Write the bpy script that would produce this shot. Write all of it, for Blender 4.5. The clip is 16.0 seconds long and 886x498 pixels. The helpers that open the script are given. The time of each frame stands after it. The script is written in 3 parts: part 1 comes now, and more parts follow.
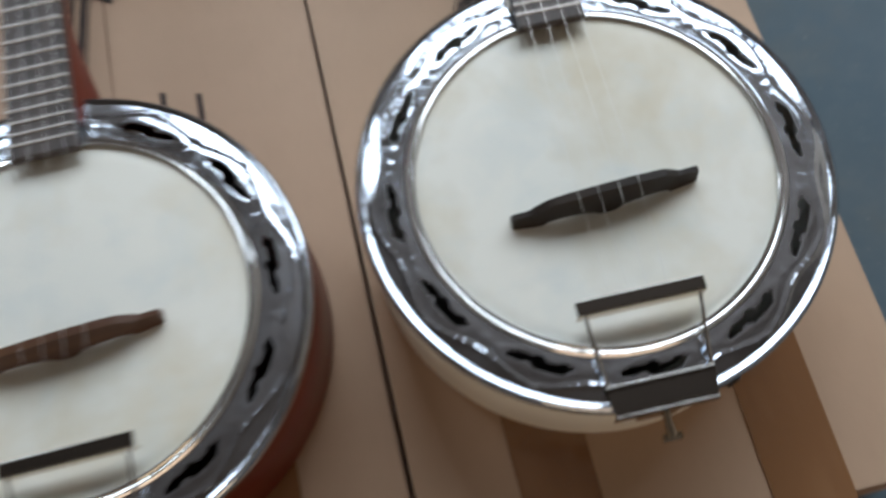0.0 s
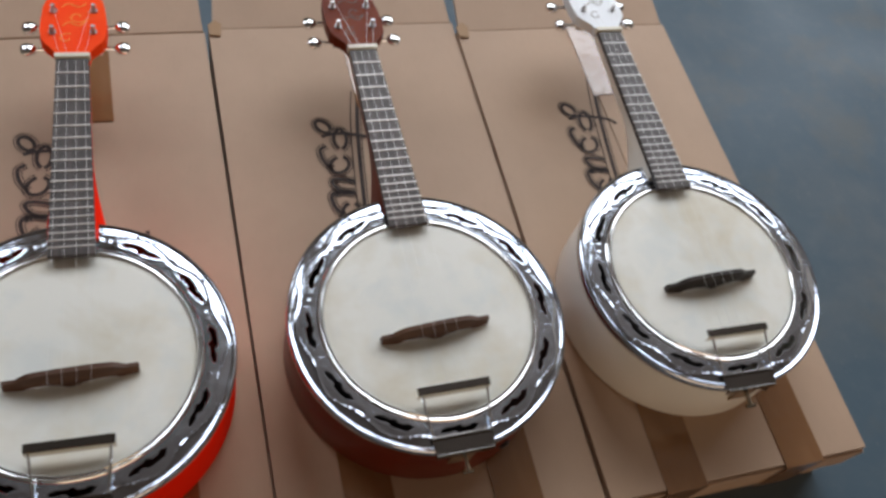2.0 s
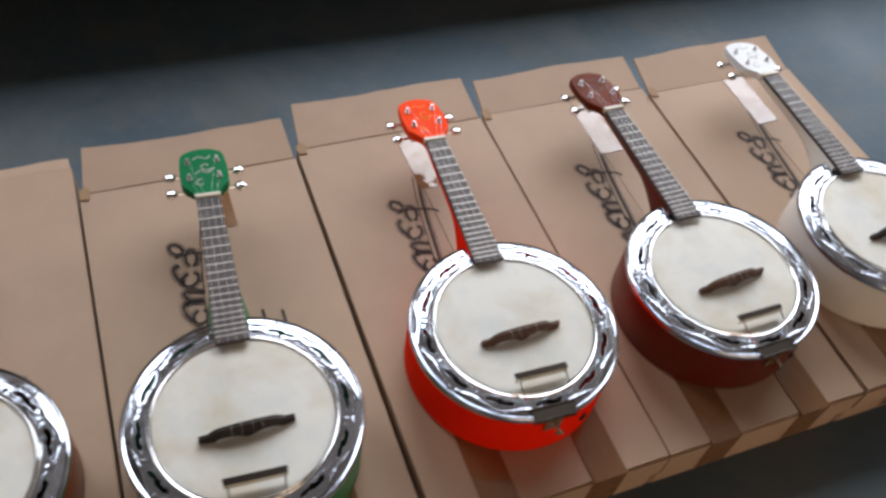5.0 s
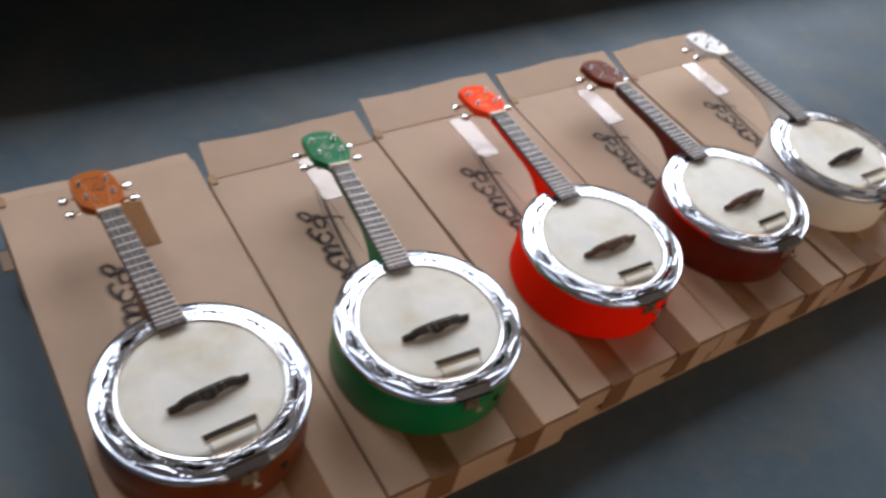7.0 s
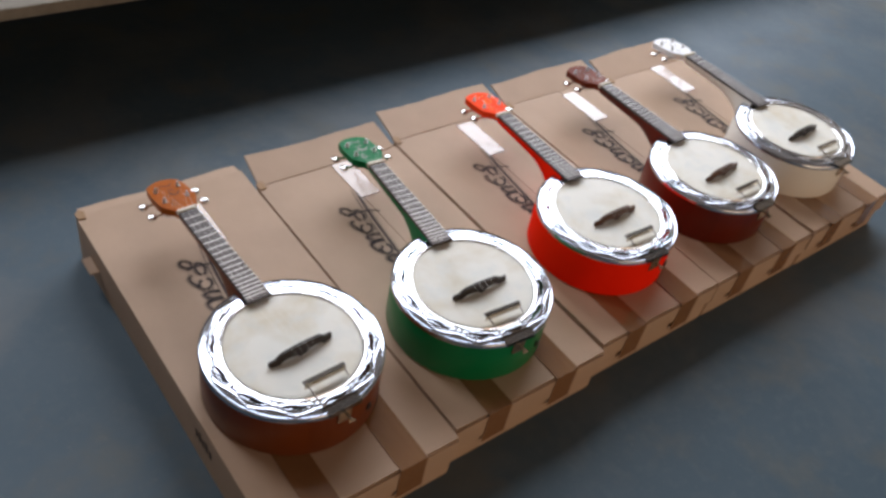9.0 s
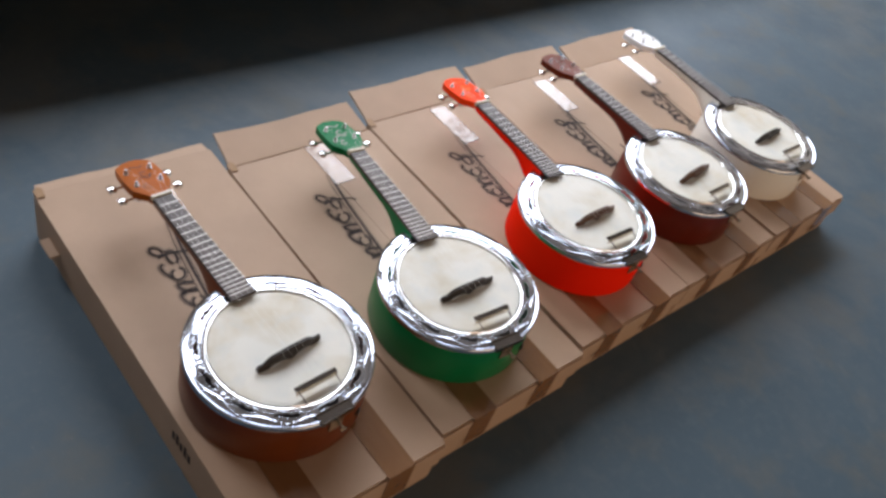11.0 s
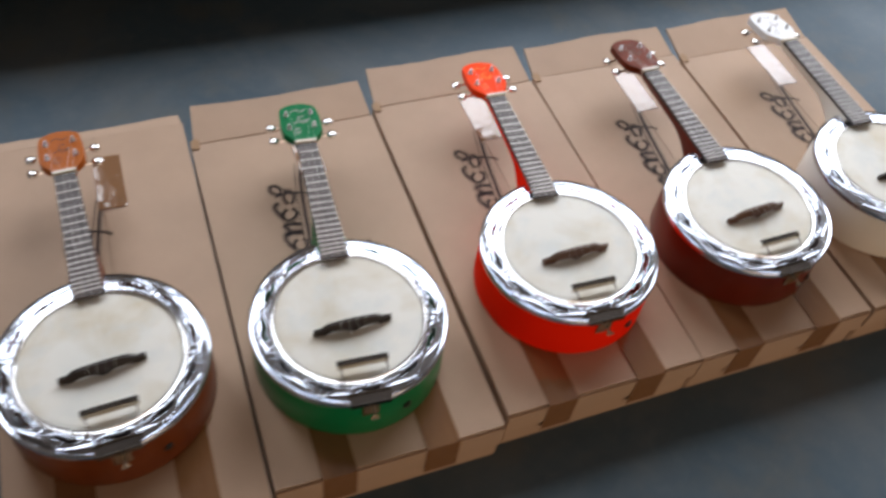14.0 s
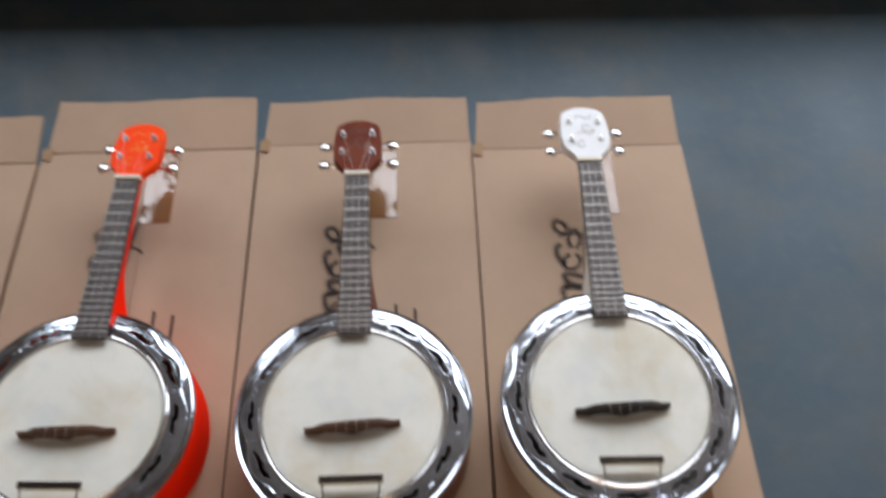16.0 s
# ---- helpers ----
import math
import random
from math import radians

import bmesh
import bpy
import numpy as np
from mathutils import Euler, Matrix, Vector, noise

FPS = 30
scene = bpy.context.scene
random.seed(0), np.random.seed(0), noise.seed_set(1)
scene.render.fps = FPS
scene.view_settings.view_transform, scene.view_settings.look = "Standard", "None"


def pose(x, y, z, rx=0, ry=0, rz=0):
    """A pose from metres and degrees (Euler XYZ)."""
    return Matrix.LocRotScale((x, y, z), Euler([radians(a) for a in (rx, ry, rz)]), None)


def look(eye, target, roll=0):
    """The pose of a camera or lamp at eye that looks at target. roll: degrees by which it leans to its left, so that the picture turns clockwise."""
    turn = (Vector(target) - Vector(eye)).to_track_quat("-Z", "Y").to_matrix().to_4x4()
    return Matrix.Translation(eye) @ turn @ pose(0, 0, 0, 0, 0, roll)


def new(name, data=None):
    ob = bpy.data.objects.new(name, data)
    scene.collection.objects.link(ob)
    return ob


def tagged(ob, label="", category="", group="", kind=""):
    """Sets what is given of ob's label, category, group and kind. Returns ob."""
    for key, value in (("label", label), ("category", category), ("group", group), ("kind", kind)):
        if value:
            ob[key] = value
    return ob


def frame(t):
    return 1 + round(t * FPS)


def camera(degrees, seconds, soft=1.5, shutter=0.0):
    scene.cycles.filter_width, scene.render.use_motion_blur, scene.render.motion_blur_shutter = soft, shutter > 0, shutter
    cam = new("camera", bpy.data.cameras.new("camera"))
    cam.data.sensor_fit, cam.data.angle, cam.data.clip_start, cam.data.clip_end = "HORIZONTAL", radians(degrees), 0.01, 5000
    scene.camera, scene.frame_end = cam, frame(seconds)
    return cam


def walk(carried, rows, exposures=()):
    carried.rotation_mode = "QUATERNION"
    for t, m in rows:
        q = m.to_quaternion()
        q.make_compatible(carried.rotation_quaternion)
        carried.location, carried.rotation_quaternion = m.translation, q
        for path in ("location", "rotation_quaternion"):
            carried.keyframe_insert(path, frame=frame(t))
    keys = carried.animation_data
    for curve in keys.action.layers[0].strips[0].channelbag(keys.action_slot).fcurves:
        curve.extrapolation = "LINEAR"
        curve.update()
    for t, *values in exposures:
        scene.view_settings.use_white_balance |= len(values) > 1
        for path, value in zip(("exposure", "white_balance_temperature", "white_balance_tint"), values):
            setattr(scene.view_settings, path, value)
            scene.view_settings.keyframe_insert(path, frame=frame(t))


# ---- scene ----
cam = camera(54.9, 16.0, soft=3.0, shutter=0.5)
PATH = [
    (0, (0.474, -0.098, 0.617), (0.562, 0.584, -1.261), -5.8),
    (0.5, (0.308, -0.24, 0.761), (0.742, 0.708, -0.946), 11.0),
    (1, (0.225, -0.343, 0.903), (0.685, 0.714, -0.731), 15.2),
    (1.5, (0.171, -0.328, 0.907), (0.602, 0.681, -0.765), 17.5),
    (2, (0.08, -0.245, 0.885), (0.652, 0.674, -0.797), 21.7),
    (2.5, (-0.036, -0.273, 0.938), (0.712, 0.672, -0.659), 24.1),
    (3, (-0.149, -0.318, 0.999), (0.658, 0.681, -0.533), 21.8),
    (3.5, (-0.212, -0.351, 1.041), (0.588, 0.668, -0.482), 15.9),
    (4, (-0.256, -0.372, 1.05), (0.475, 0.644, -0.51), 16.9),
    (4.5, (-0.273, -0.393, 1.045), (0.253, 0.72, -0.531), 12.5),
    (4.7, (-0.319, -0.399, 1.046), (0.226, 0.716, -0.522), 11.5),
    (6.8, (-0.815, -0.552, 1.094), (0.147, 0.519, -0.294), 15.7),
    (7, (-0.867, -0.521, 1.087), (0.069, 0.534, -0.332), 14.6),
    (7.5, (-0.957, -0.503, 1.095), (0.076, 0.461, -0.32), 19.0),
    (8, (-0.996, -0.587, 1.116), (0.077, 0.474, -0.197), 18.3),
    (8.5, (-1.051, -0.649, 1.118), (-0.04, 0.488, -0.18), 12.6),
    (9, (-1.096, -0.626, 1.127), (-0.051, 0.439, -0.205), 12.2),
    (11.5, (-1.15, -0.485, 1.128), (0.037, 0.376, -0.232), 21.0),
    (12, (-1.117, -0.503, 1.129), (0.03, 0.414, -0.23), 17.8),
    (12.5, (-1.009, -0.574, 1.127), (-0.004, 0.509, -0.221), 15.0),
    (13, (-0.909, -0.643, 1.143), (-0.149, 0.549, -0.272), 11.3),
    (13.5, (-0.749, -0.619, 1.13), (-0.095, 0.51, -0.386), 11.3),
    (14, (-0.537, -0.567, 1.136), (0.015, 0.553, -0.426), 8.7),
    (14.5, (-0.284, -0.539, 1.124), (0.101, 0.67, -0.421), 5.1),
    (15, (-0.013, -0.501, 1.127), (0.233, 0.704, -0.45), 3.5),
    (15.5, (0.245, -0.35, 1.079), (0.531, 0.613, -0.651), 11.9),
    (16, (0.382, -0.276, 1.077), (0.404, 0.782, -0.62), -0.2),
]
EXPOSURES = (
    (0.0, -0.52, 6150, 6),
    (0.5, -0.84, 6150, 6),
    (1.0, -0.76, 6150, 6),
    (1.6, -0.6, 6400, 9),
    (2.5, -0.51, 6500, 12),
    (3.5, -0.41, 6500, 12),
    (7.0, -0.21, 6500, 14),
    (9.0, -0.16, 6500, 14),
    (12.0, 0.0, 6500, 14),
    (13.5, -0.08, 6500, 14),
    (14.5, -0.24, 6500, 12),
    (16.0, -0.41, 6500, 12),
)  # seconds, stops, kelvin, tint
walk(cam, [(t, look(eye, target, roll)) for t, eye, target, roll in PATH], EXPOSURES)


# ---- world, window light, exposure ----
world = bpy.data.worlds.new("sky")
scene.world = world
world.use_nodes = True
wn = world.node_tree
sky = wn.nodes.new("ShaderNodeTexSky")
sky.sky_type, sky.sun_disc = "NISHITA", False
sky.sun_elevation, sky.sun_rotation = radians(48), radians(20)
wn.links.new(sky.outputs[0], wn.nodes["Background"].inputs[0])
wn.nodes["Background"].inputs[1].default_value = 0.1

WIN_Z0, WIN_Z1, WIN_Y = 1.2, 3.5, 2.3
WINDOWS = ((-1.9, -0.85, 1), (-0.05, 4.9, 4))  # left edge, right edge, bays
# unseen opening in the south wall, added to hold a warm fill lamp
FILL_X0, FILL_X1, FILL_Z, FILL_Y = -1.4, 2.6, 2.5, -4.0


def area_lamp(name, m, sx, sy, watts, colour):
    data = bpy.data.lights.new(name, "AREA")
    data.shape, data.size, data.size_y, data.energy, data.color = "RECTANGLE", sx, sy, watts, colour
    ob = new(name, data)
    ob.matrix_world = m
    return ob


for x0, x1, _ in WINDOWS:
    mid = Vector(((x0 + x1) / 2, WIN_Y + 0.16, (WIN_Z0 + WIN_Z1) / 2))
    area_lamp("window_daylight", look(mid, mid + Vector((0, -1, 0))), x1 - x0, WIN_Z1 - WIN_Z0, 32.0 * (x1 - x0) * (WIN_Z1 - WIN_Z0), (0.87, 0.91, 0.96))
# added warm fill for the near faces of pots and boxes
mid = Vector(((FILL_X0 + FILL_X1) / 2, FILL_Y - 0.12, FILL_Z / 2))
area_lamp("warm_front_fill", look(mid, mid + Vector((0, 1, 0))), FILL_X1 - FILL_X0, FILL_Z, 60, (1.0, 0.63, 0.31))


# ---- materials ----
class Mat:
    """A small wrapper round a node material with a Principled shader."""

    def __init__(self, name, colour, rough=0.5, metal=0.0, spec=0.5, coat=0.0, coat_rough=0.05):
        self.m = bpy.data.materials.new(name)
        self.m.use_nodes = True
        self.t = self.m.node_tree
        self.p = self.t.nodes["Principled BSDF"]
        self.base = (*colour, 1)
        self.put("Base Color", self.base)
        self.put("Roughness", rough)
        self.put("Metallic", metal)
        self.put("Specular IOR Level", spec)
        self.put("Coat Weight", coat)
        self.put("Coat Roughness", coat_rough)
        self.coords = self.t.nodes.new("ShaderNodeTexCoord").outputs["Object"]
        info = self.t.nodes.new("ShaderNodeObjectInfo")
        span = self.t.nodes.new("ShaderNodeMath")
        span.operation = "MULTIPLY"
        span.inputs[1].default_value = 23.0
        self.t.links.new(info.outputs["Random"], span.inputs[0])
        self.shift = span.outputs[0]
        self.socket = None
        self.height = None

    def put(self, name, value):
        self.p.inputs[name].default_value = value

    def noise(self, scale, detail=4.0, rough=0.55, stretch=(1, 1, 1), distort=0.0):
        mp = self.t.nodes.new("ShaderNodeMapping")
        mp.inputs["Scale"].default_value = stretch
        self.t.links.new(self.coords, mp.inputs["Vector"])
        self.t.links.new(self.shift, mp.inputs["Location"])
        n = self.t.nodes.new("ShaderNodeTexNoise")
        n.inputs["Scale"].default_value, n.inputs["Detail"].default_value = scale, detail
        n.inputs["Roughness"].default_value, n.inputs["Distortion"].default_value = rough, distort
        self.t.links.new(mp.outputs[0], n.inputs["Vector"])
        return n.outputs[0]

    def ramp(self, fac, lo, hi, a=0.0, b=1.0):
        r = self.t.nodes.new("ShaderNodeMapRange")
        r.inputs["From Min"].default_value, r.inputs["From Max"].default_value = lo, hi
        r.inputs["To Min"].default_value, r.inputs["To Max"].default_value = a, b
        self.t.links.new(fac, r.inputs["Value"])
        return r.outputs[0]

    def blend(self, fac, colour):
        """Mix another colour over the base by fac."""
        mix = self.t.nodes.new("ShaderNodeMix")
        mix.data_type = "RGBA"
        if self.socket:
            self.t.links.new(self.socket, mix.inputs[6])
        else:
            mix.inputs[6].default_value = self.base
        mix.inputs[7].default_value = (*colour, 1)
        self.t.links.new(fac, mix.inputs[0])
        self.socket = mix.outputs[2]
        self.t.links.new(self.socket, self.p.inputs["Base Color"])
        return self

    def rough(self, fac):
        self.t.links.new(fac, self.p.inputs["Roughness"])
        return self

    def bump(self, fac, strength, distance=0.001):
        b = self.t.nodes.new("ShaderNodeBump")
        b.inputs["Strength"].default_value, b.inputs["Distance"].default_value = strength, distance
        self.t.links.new(fac, b.inputs["Height"])
        if self.height:
            self.t.links.new(self.height, b.inputs["Normal"])
        self.height = b.outputs[0]
        self.t.links.new(self.height, self.p.inputs["Normal"])
        return self


def cardboard(name, colour):
    k = Mat(name, colour, 0.62, spec=0.35)
    k.blend(k.ramp(k.noise(9, 3), 0.35, 0.75, 0, 0.5), tuple(c * 0.78 for c in colour))
    k.blend(k.ramp(k.noise(2.6, 4), 0.4, 0.7, 0, 0.3), tuple(c * q for c, q in zip(colour, (0.86, 0.82, 0.74))))
    k.blend(k.ramp(k.noise(260, 3, stretch=(1, 0.3, 1)), 0.5, 0.8, 0, 0.12), tuple(c * 0.7 for c in colour))
    k.bump(k.noise(14, 2, stretch=(1, 0.25, 1)), 0.25, 0.004)
    k.bump(k.noise(420, 2), 0.12, 0.0006)
    return k.m


M_BOARD = cardboard("kraft_cardboard", (0.472, 0.331, 0.232))
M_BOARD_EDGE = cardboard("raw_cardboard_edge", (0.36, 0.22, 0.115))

k = Mat("brown_packing_tape", (0.225, 0.112, 0.050), 0.10, spec=0.75)
k.blend(k.ramp(k.noise(60, 3, stretch=(1, 0.2, 1)), 0.45, 0.8, 0, 0.4), (0.29, 0.16, 0.078))
k.bump(k.noise(30, 2), 0.45, 0.0024)
M_TAPE = k.m

k = Mat("black_print_ink", (0.045, 0.033, 0.030), 0.6, spec=0.2)
k.blend(k.ramp(k.noise(300, 3), 0.5, 0.75, 0, 0.5), (0.12, 0.08, 0.06))
M_INK = k.m

k = Mat("painted_concrete", (0.070, 0.108, 0.137), 0.5, spec=0.22)
k.blend(k.ramp(k.noise(1.6, 5), 0.35, 0.7, 0, 0.6), (0.050, 0.076, 0.095))
k.blend(k.ramp(k.noise(38, 6), 0.5, 0.75, 0, 0.45), (0.094, 0.125, 0.146))
k.blend(k.ramp(k.noise(3.2, 6, distort=0.4), 0.48, 0.68, 0, 0.7), (0.125, 0.14, 0.145))
k.blend(k.ramp(k.noise(9, 5), 0.52, 0.72, 0, 0.5), (0.115, 0.115, 0.098))
k.blend(k.ramp(k.noise(170, 2), 0.66, 0.72, 0, 0.3), (0.17, 0.18, 0.18))
k.rough(k.ramp(k.noise(5, 5), 0.3, 0.7, 0.42, 0.6))
k.bump(k.noise(60, 5), 0.15, 0.002)
M_FLOOR = k.m

k = Mat("chrome", (0.57, 0.62, 0.70), 0.12, metal=1.0)
k.blend(k.ramp(k.noise(130, 4), 0.45, 0.66, 0, 0.4), (0.40, 0.42, 0.47))
k.rough(k.ramp(k.noise(60, 4), 0.35, 0.7, 0.08, 0.22))
k.bump(k.noise(110, 3), 0.16, 0.0012)
k.bump(k.noise(40, 2), 0.14, 0.0016)
M_CHROME = k.m

k = Mat("chrome_smooth", (0.78, 0.79, 0.80), 0.14, metal=1.0)
k.bump(k.noise(300, 2), 0.05, 0.0004)
M_CHROME2 = k.m

k = Mat("gilt_hook_metal", (0.55, 0.47, 0.36), 0.25, metal=1.0)
k.bump(k.noise(300, 2), 0.1, 0.0004)
M_HOOK = k.m
k = Mat("dull_nickel_post", (0.40, 0.39, 0.38), 0.34, metal=1.0)
k.bump(k.noise(300, 2), 0.1, 0.0004)
M_POST = k.m
# chrome with the dark ceiling's reflection put into its colour
k = Mat("dark_reflection_chrome", (0.20, 0.19, 0.18), 0.12, metal=1.0)
k.bump(k.noise(300, 2), 0.05, 0.0004)
M_PLATE = k.m

k = Mat("calfskin_head", (0.76, 0.755, 0.69), 0.5, spec=0.3)
k.blend(k.ramp(k.noise(11, 4, distort=0.2), 0.42, 0.66, 0, 0.85), (0.60, 0.54, 0.40))
k.blend(k.ramp(k.noise(24, 5, distort=0.3), 0.50, 0.70, 0, 0.6), (0.64, 0.675, 0.65))
k.bump(k.noise(90, 4), 0.1, 0.0008)
M_SKIN = k.m

k = Mat("dark_rosewood", (0.075, 0.034, 0.018), 0.45, spec=0.3)
k.blend(k.ramp(k.noise(120, 4, stretch=(0.12, 1, 1)), 0.45, 0.75, 0, 0.7), (0.14, 0.065, 0.028))
k.bump(k.noise(300, 3, stretch=(0.1, 1, 1)), 0.15, 0.0005)
M_ROSE = k.m

k = Mat("ebony_stained_wood", (0.014, 0.009, 0.006), 0.45, spec=0.3)
k.blend(k.ramp(k.noise(120, 4, stretch=(0.12, 1, 1)), 0.45, 0.75, 0, 0.6), (0.035, 0.020, 0.011))
M_EBONY = k.m

k = Mat("fingerboard_wood", (0.05, 0.042, 0.04), 0.5, spec=0.35)
k.blend(k.ramp(k.noise(200, 4, stretch=(1, 0.06, 1)), 0.45, 0.75, 0, 0.6), (0.12, 0.095, 0.085))
M_FINGER = k.m

k = Mat("bone_nut", (0.74, 0.7, 0.58), 0.4)
k.bump(k.noise(300, 2), 0.05, 0.0004)
M_BONE = k.m

k = Mat("black_plastic", (0.012, 0.012, 0.012), 0.35)
k.bump(k.noise(300, 2), 0.05, 0.0004)
M_BLACK = k.m

# near-black: the shade behind the flange slots is put into this colour
k = Mat("shaded_pot_inside", (0.02, 0.015, 0.012), 0.8)
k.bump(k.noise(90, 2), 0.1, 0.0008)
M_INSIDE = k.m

k = Mat("steel_string", (0.74, 0.73, 0.70), 0.45, metal=1.0)
M_STRING = k.m
k = Mat("nickel_fret", (0.45, 0.44, 0.43), 0.42, metal=1.0)
M_FRET = k.m
k = Mat("pale_inlay_paint", (0.42, 0.40, 0.38), 0.6)
M_INLAY = k.m


def lacquer(name, colour, second, grain=0.5, coat=0.22, rough=0.4, spec=0.15):
    """Lacquered wood: two tones of streaked grain under a clear coat."""
    k = Mat(name, colour, rough, spec=spec, coat=coat, coat_rough=0.08)
    k.blend(k.ramp(k.noise(26, 5, stretch=(1, 1, 0.15), distort=0.8), 0.35, 0.75, 0, grain), second)
    k.bump(k.noise(30, 2), 0.06, 0.001)
    return k.m


# ---- mesh helpers ----
def part(name, bm, material, parent=None, label="", smooth=True, more=()):
    """Link a bmesh as one mesh object under a thing or a part."""
    me = bpy.data.meshes.new(name)
    bmesh.ops.recalc_face_normals(bm, faces=bm.faces)
    bm.to_mesh(me)
    bm.free()
    for m in (material, *more):
        me.materials.append(m)
    if smooth:
        for f in me.polygons:
            f.use_smooth = True
        me.set_sharp_from_angle(angle=radians(38))
    ob = new(name, me)
    if parent:
        ob.parent = parent
    if label:
        tagged(ob, label)
    return ob


def thing(name, label, category, group="", kind="", at=None):
    ob = new(name)
    ob.empty_display_size = 0.05
    tagged(ob, label, category, group, kind)
    if at is not None:
        ob.matrix_world = at
    return ob


def block(bm, x0, x1, y0, y1, z0, z1, bevel=0.0, segments=2):
    """An edge-rounded block."""
    vs = [bm.verts.new((x, y, z)) for z in (z0, z1) for y in (y0, y1) for x in (x0, x1)]
    fs = [bm.faces.new([vs[i] for i in q]) for q in ((0, 2, 3, 1), (4, 5, 7, 6), (0, 1, 5, 4), (1, 3, 7, 5), (3, 2, 6, 7), (2, 0, 4, 6))]
    if bevel:
        es = {e for f in fs for e in f.edges}
        bmesh.ops.bevel(bm, geom=list(es), offset=bevel, segments=segments, affect="EDGES", profile=0.5)
    return bm


def blocks(*rows, bevel=0.0):
    bm = bmesh.new()
    for r in rows:
        block(bm, *r, bevel=bevel)
    return bm


def lathe(profile, steps=96, closed=False):
    """Turn a profile of (r, z) round the z axis."""
    bm = bmesh.new()
    rings = []
    for r, z in profile:
        rings.append([bm.verts.new((r * math.cos(a), r * math.sin(a), z)) for a in (2 * math.pi * i / steps for i in range(steps))] if r > 1e-6 else [bm.verts.new((0, 0, z))])
    pairs = list(zip(rings, rings[1:])) + ([(rings[-1], rings[0])] if closed else [])
    for a, b in pairs:
        for i in range(steps):
            j = (i + 1) % steps
            if len(a) == 1:
                bm.faces.new((a[0], b[i], b[j]))
            elif len(b) == 1:
                bm.faces.new((a[i], b[0], a[j]))
            else:
                bm.faces.new((a[i], b[i], b[j], a[j]))
    return bm


def tube(bm, points, radius, sides=8):
    """A round rod along a line of points."""
    points = [Vector(p) for p in points]
    rings = []
    for n, p in enumerate(points):
        ahead = (points[min(n + 1, len(points) - 1)] - points[max(n - 1, 0)]).normalized()
        side = ahead.cross((0, 0, 1) if abs(ahead.z) < 0.9 else (1, 0, 0)).normalized()
        up = side.cross(ahead)
        r = radius[n] if isinstance(radius, (list, tuple)) else radius
        rings.append([bm.verts.new(p + r * (math.cos(a) * side + math.sin(a) * up)) for a in (2 * math.pi * i / sides for i in range(sides))])
    for a, b in zip(rings, rings[1:]):
        for i in range(sides):
            bm.faces.new((a[i], a[(i + 1) % sides], b[(i + 1) % sides], b[i]))
    bm.faces.new(rings[0])
    bm.faces.new(rings[-1])
    return bm


def prism(bm, outline, z0, z1, bevel=0.0):
    """A plate with an outline in x and y."""
    lo = [bm.verts.new((x, y, z0)) for x, y in outline]
    hi = [bm.verts.new((x, y, z1)) for x, y in outline]
    n = len(outline)
    top = bm.faces.new(hi)
    bm.faces.new(lo[::-1])
    for i in range(n):
        bm.faces.new((lo[i], lo[(i + 1) % n], hi[(i + 1) % n], hi[i]))
    if bevel:
        bmesh.ops.bevel(bm, geom=list(top.edges), offset=bevel, segments=2, affect="EDGES", profile=0.5)
    return bm


def ribbon(bm, line, width, z0, z1):
    """A flat stroke of some thickness along a line in the plane."""
    rows = []
    for n, (x, y) in enumerate(line):
        ax, ay = line[max(n - 1, 0)]
        bx, by = line[min(n + 1, len(line) - 1)]
        d = math.hypot(bx - ax, by - ay) or 1.0
        nx, ny = -(by - ay) / d * width / 2, (bx - ax) / d * width / 2
        rows.append([bm.verts.new(p) for p in ((x - nx, y - ny, z0), (x + nx, y + ny, z0), (x + nx, y + ny, z1), (x - nx, y - ny, z1))])
    for a, b in zip(rows, rows[1:]):
        for i in range(4):
            bm.faces.new((a[i], a[(i + 1) % 4], b[(i + 1) % 4], b[i]))
    bm.faces.new(rows[0])
    bm.faces.new(rows[-1])
    return bm


# ---- the room ----
R_X0, R_X1, R_Y0, R_Y1, R_Z = -4.2, 5.2, -4.0, WIN_Y, 3.9
k = Mat("plastered_wall", (0.33, 0.28, 0.23), 0.8)
k.blend(k.ramp(k.noise(2.5, 5), 0.4, 0.7, 0, 0.4), (0.27, 0.225, 0.18))
k.bump(k.noise(60, 4), 0.15, 0.002)
M_WALL = k.m
k = Mat("ceiling_boards", (0.11, 0.087, 0.072), 0.7)
k.blend(k.ramp(k.noise(3, 4, stretch=(1, 0.1, 1)), 0.4, 0.7, 0, 0.5), (0.08, 0.062, 0.05))
M_CEIL = k.m
k = Mat("window_frame_paint", (0.5, 0.5, 0.5), 0.45)
k.bump(k.noise(80, 3), 0.1, 0.001)
M_FRAME = k.m

tagged(part("floor", blocks((R_X0, R_X1, R_Y0, R_Y1 + 0.3, -0.1, 0)), M_FLOOR, smooth=False), "blue-grey painted concrete floor, worn and slightly glossy", "floor", kind="structure")
tagged(part("ceiling", blocks((R_X0, R_X1, R_Y0, R_Y1 + 0.3, R_Z, R_Z + 0.1)), M_CEIL, smooth=False), "dark brown boarded ceiling over the room", "ceiling", kind="structure")
tagged(part("wall_west", blocks((R_X0 - 0.2, R_X0, R_Y0, R_Y1 + 0.3, 0, R_Z)), M_WALL, smooth=False), "plain brownish plastered side wall", "wall", kind="structure")
tagged(part("wall_east", blocks((R_X1, R_X1 + 0.2, R_Y0, R_Y1 + 0.3, 0, R_Z)), M_WALL, smooth=False), "plain brownish plastered side wall", "wall", kind="structure")
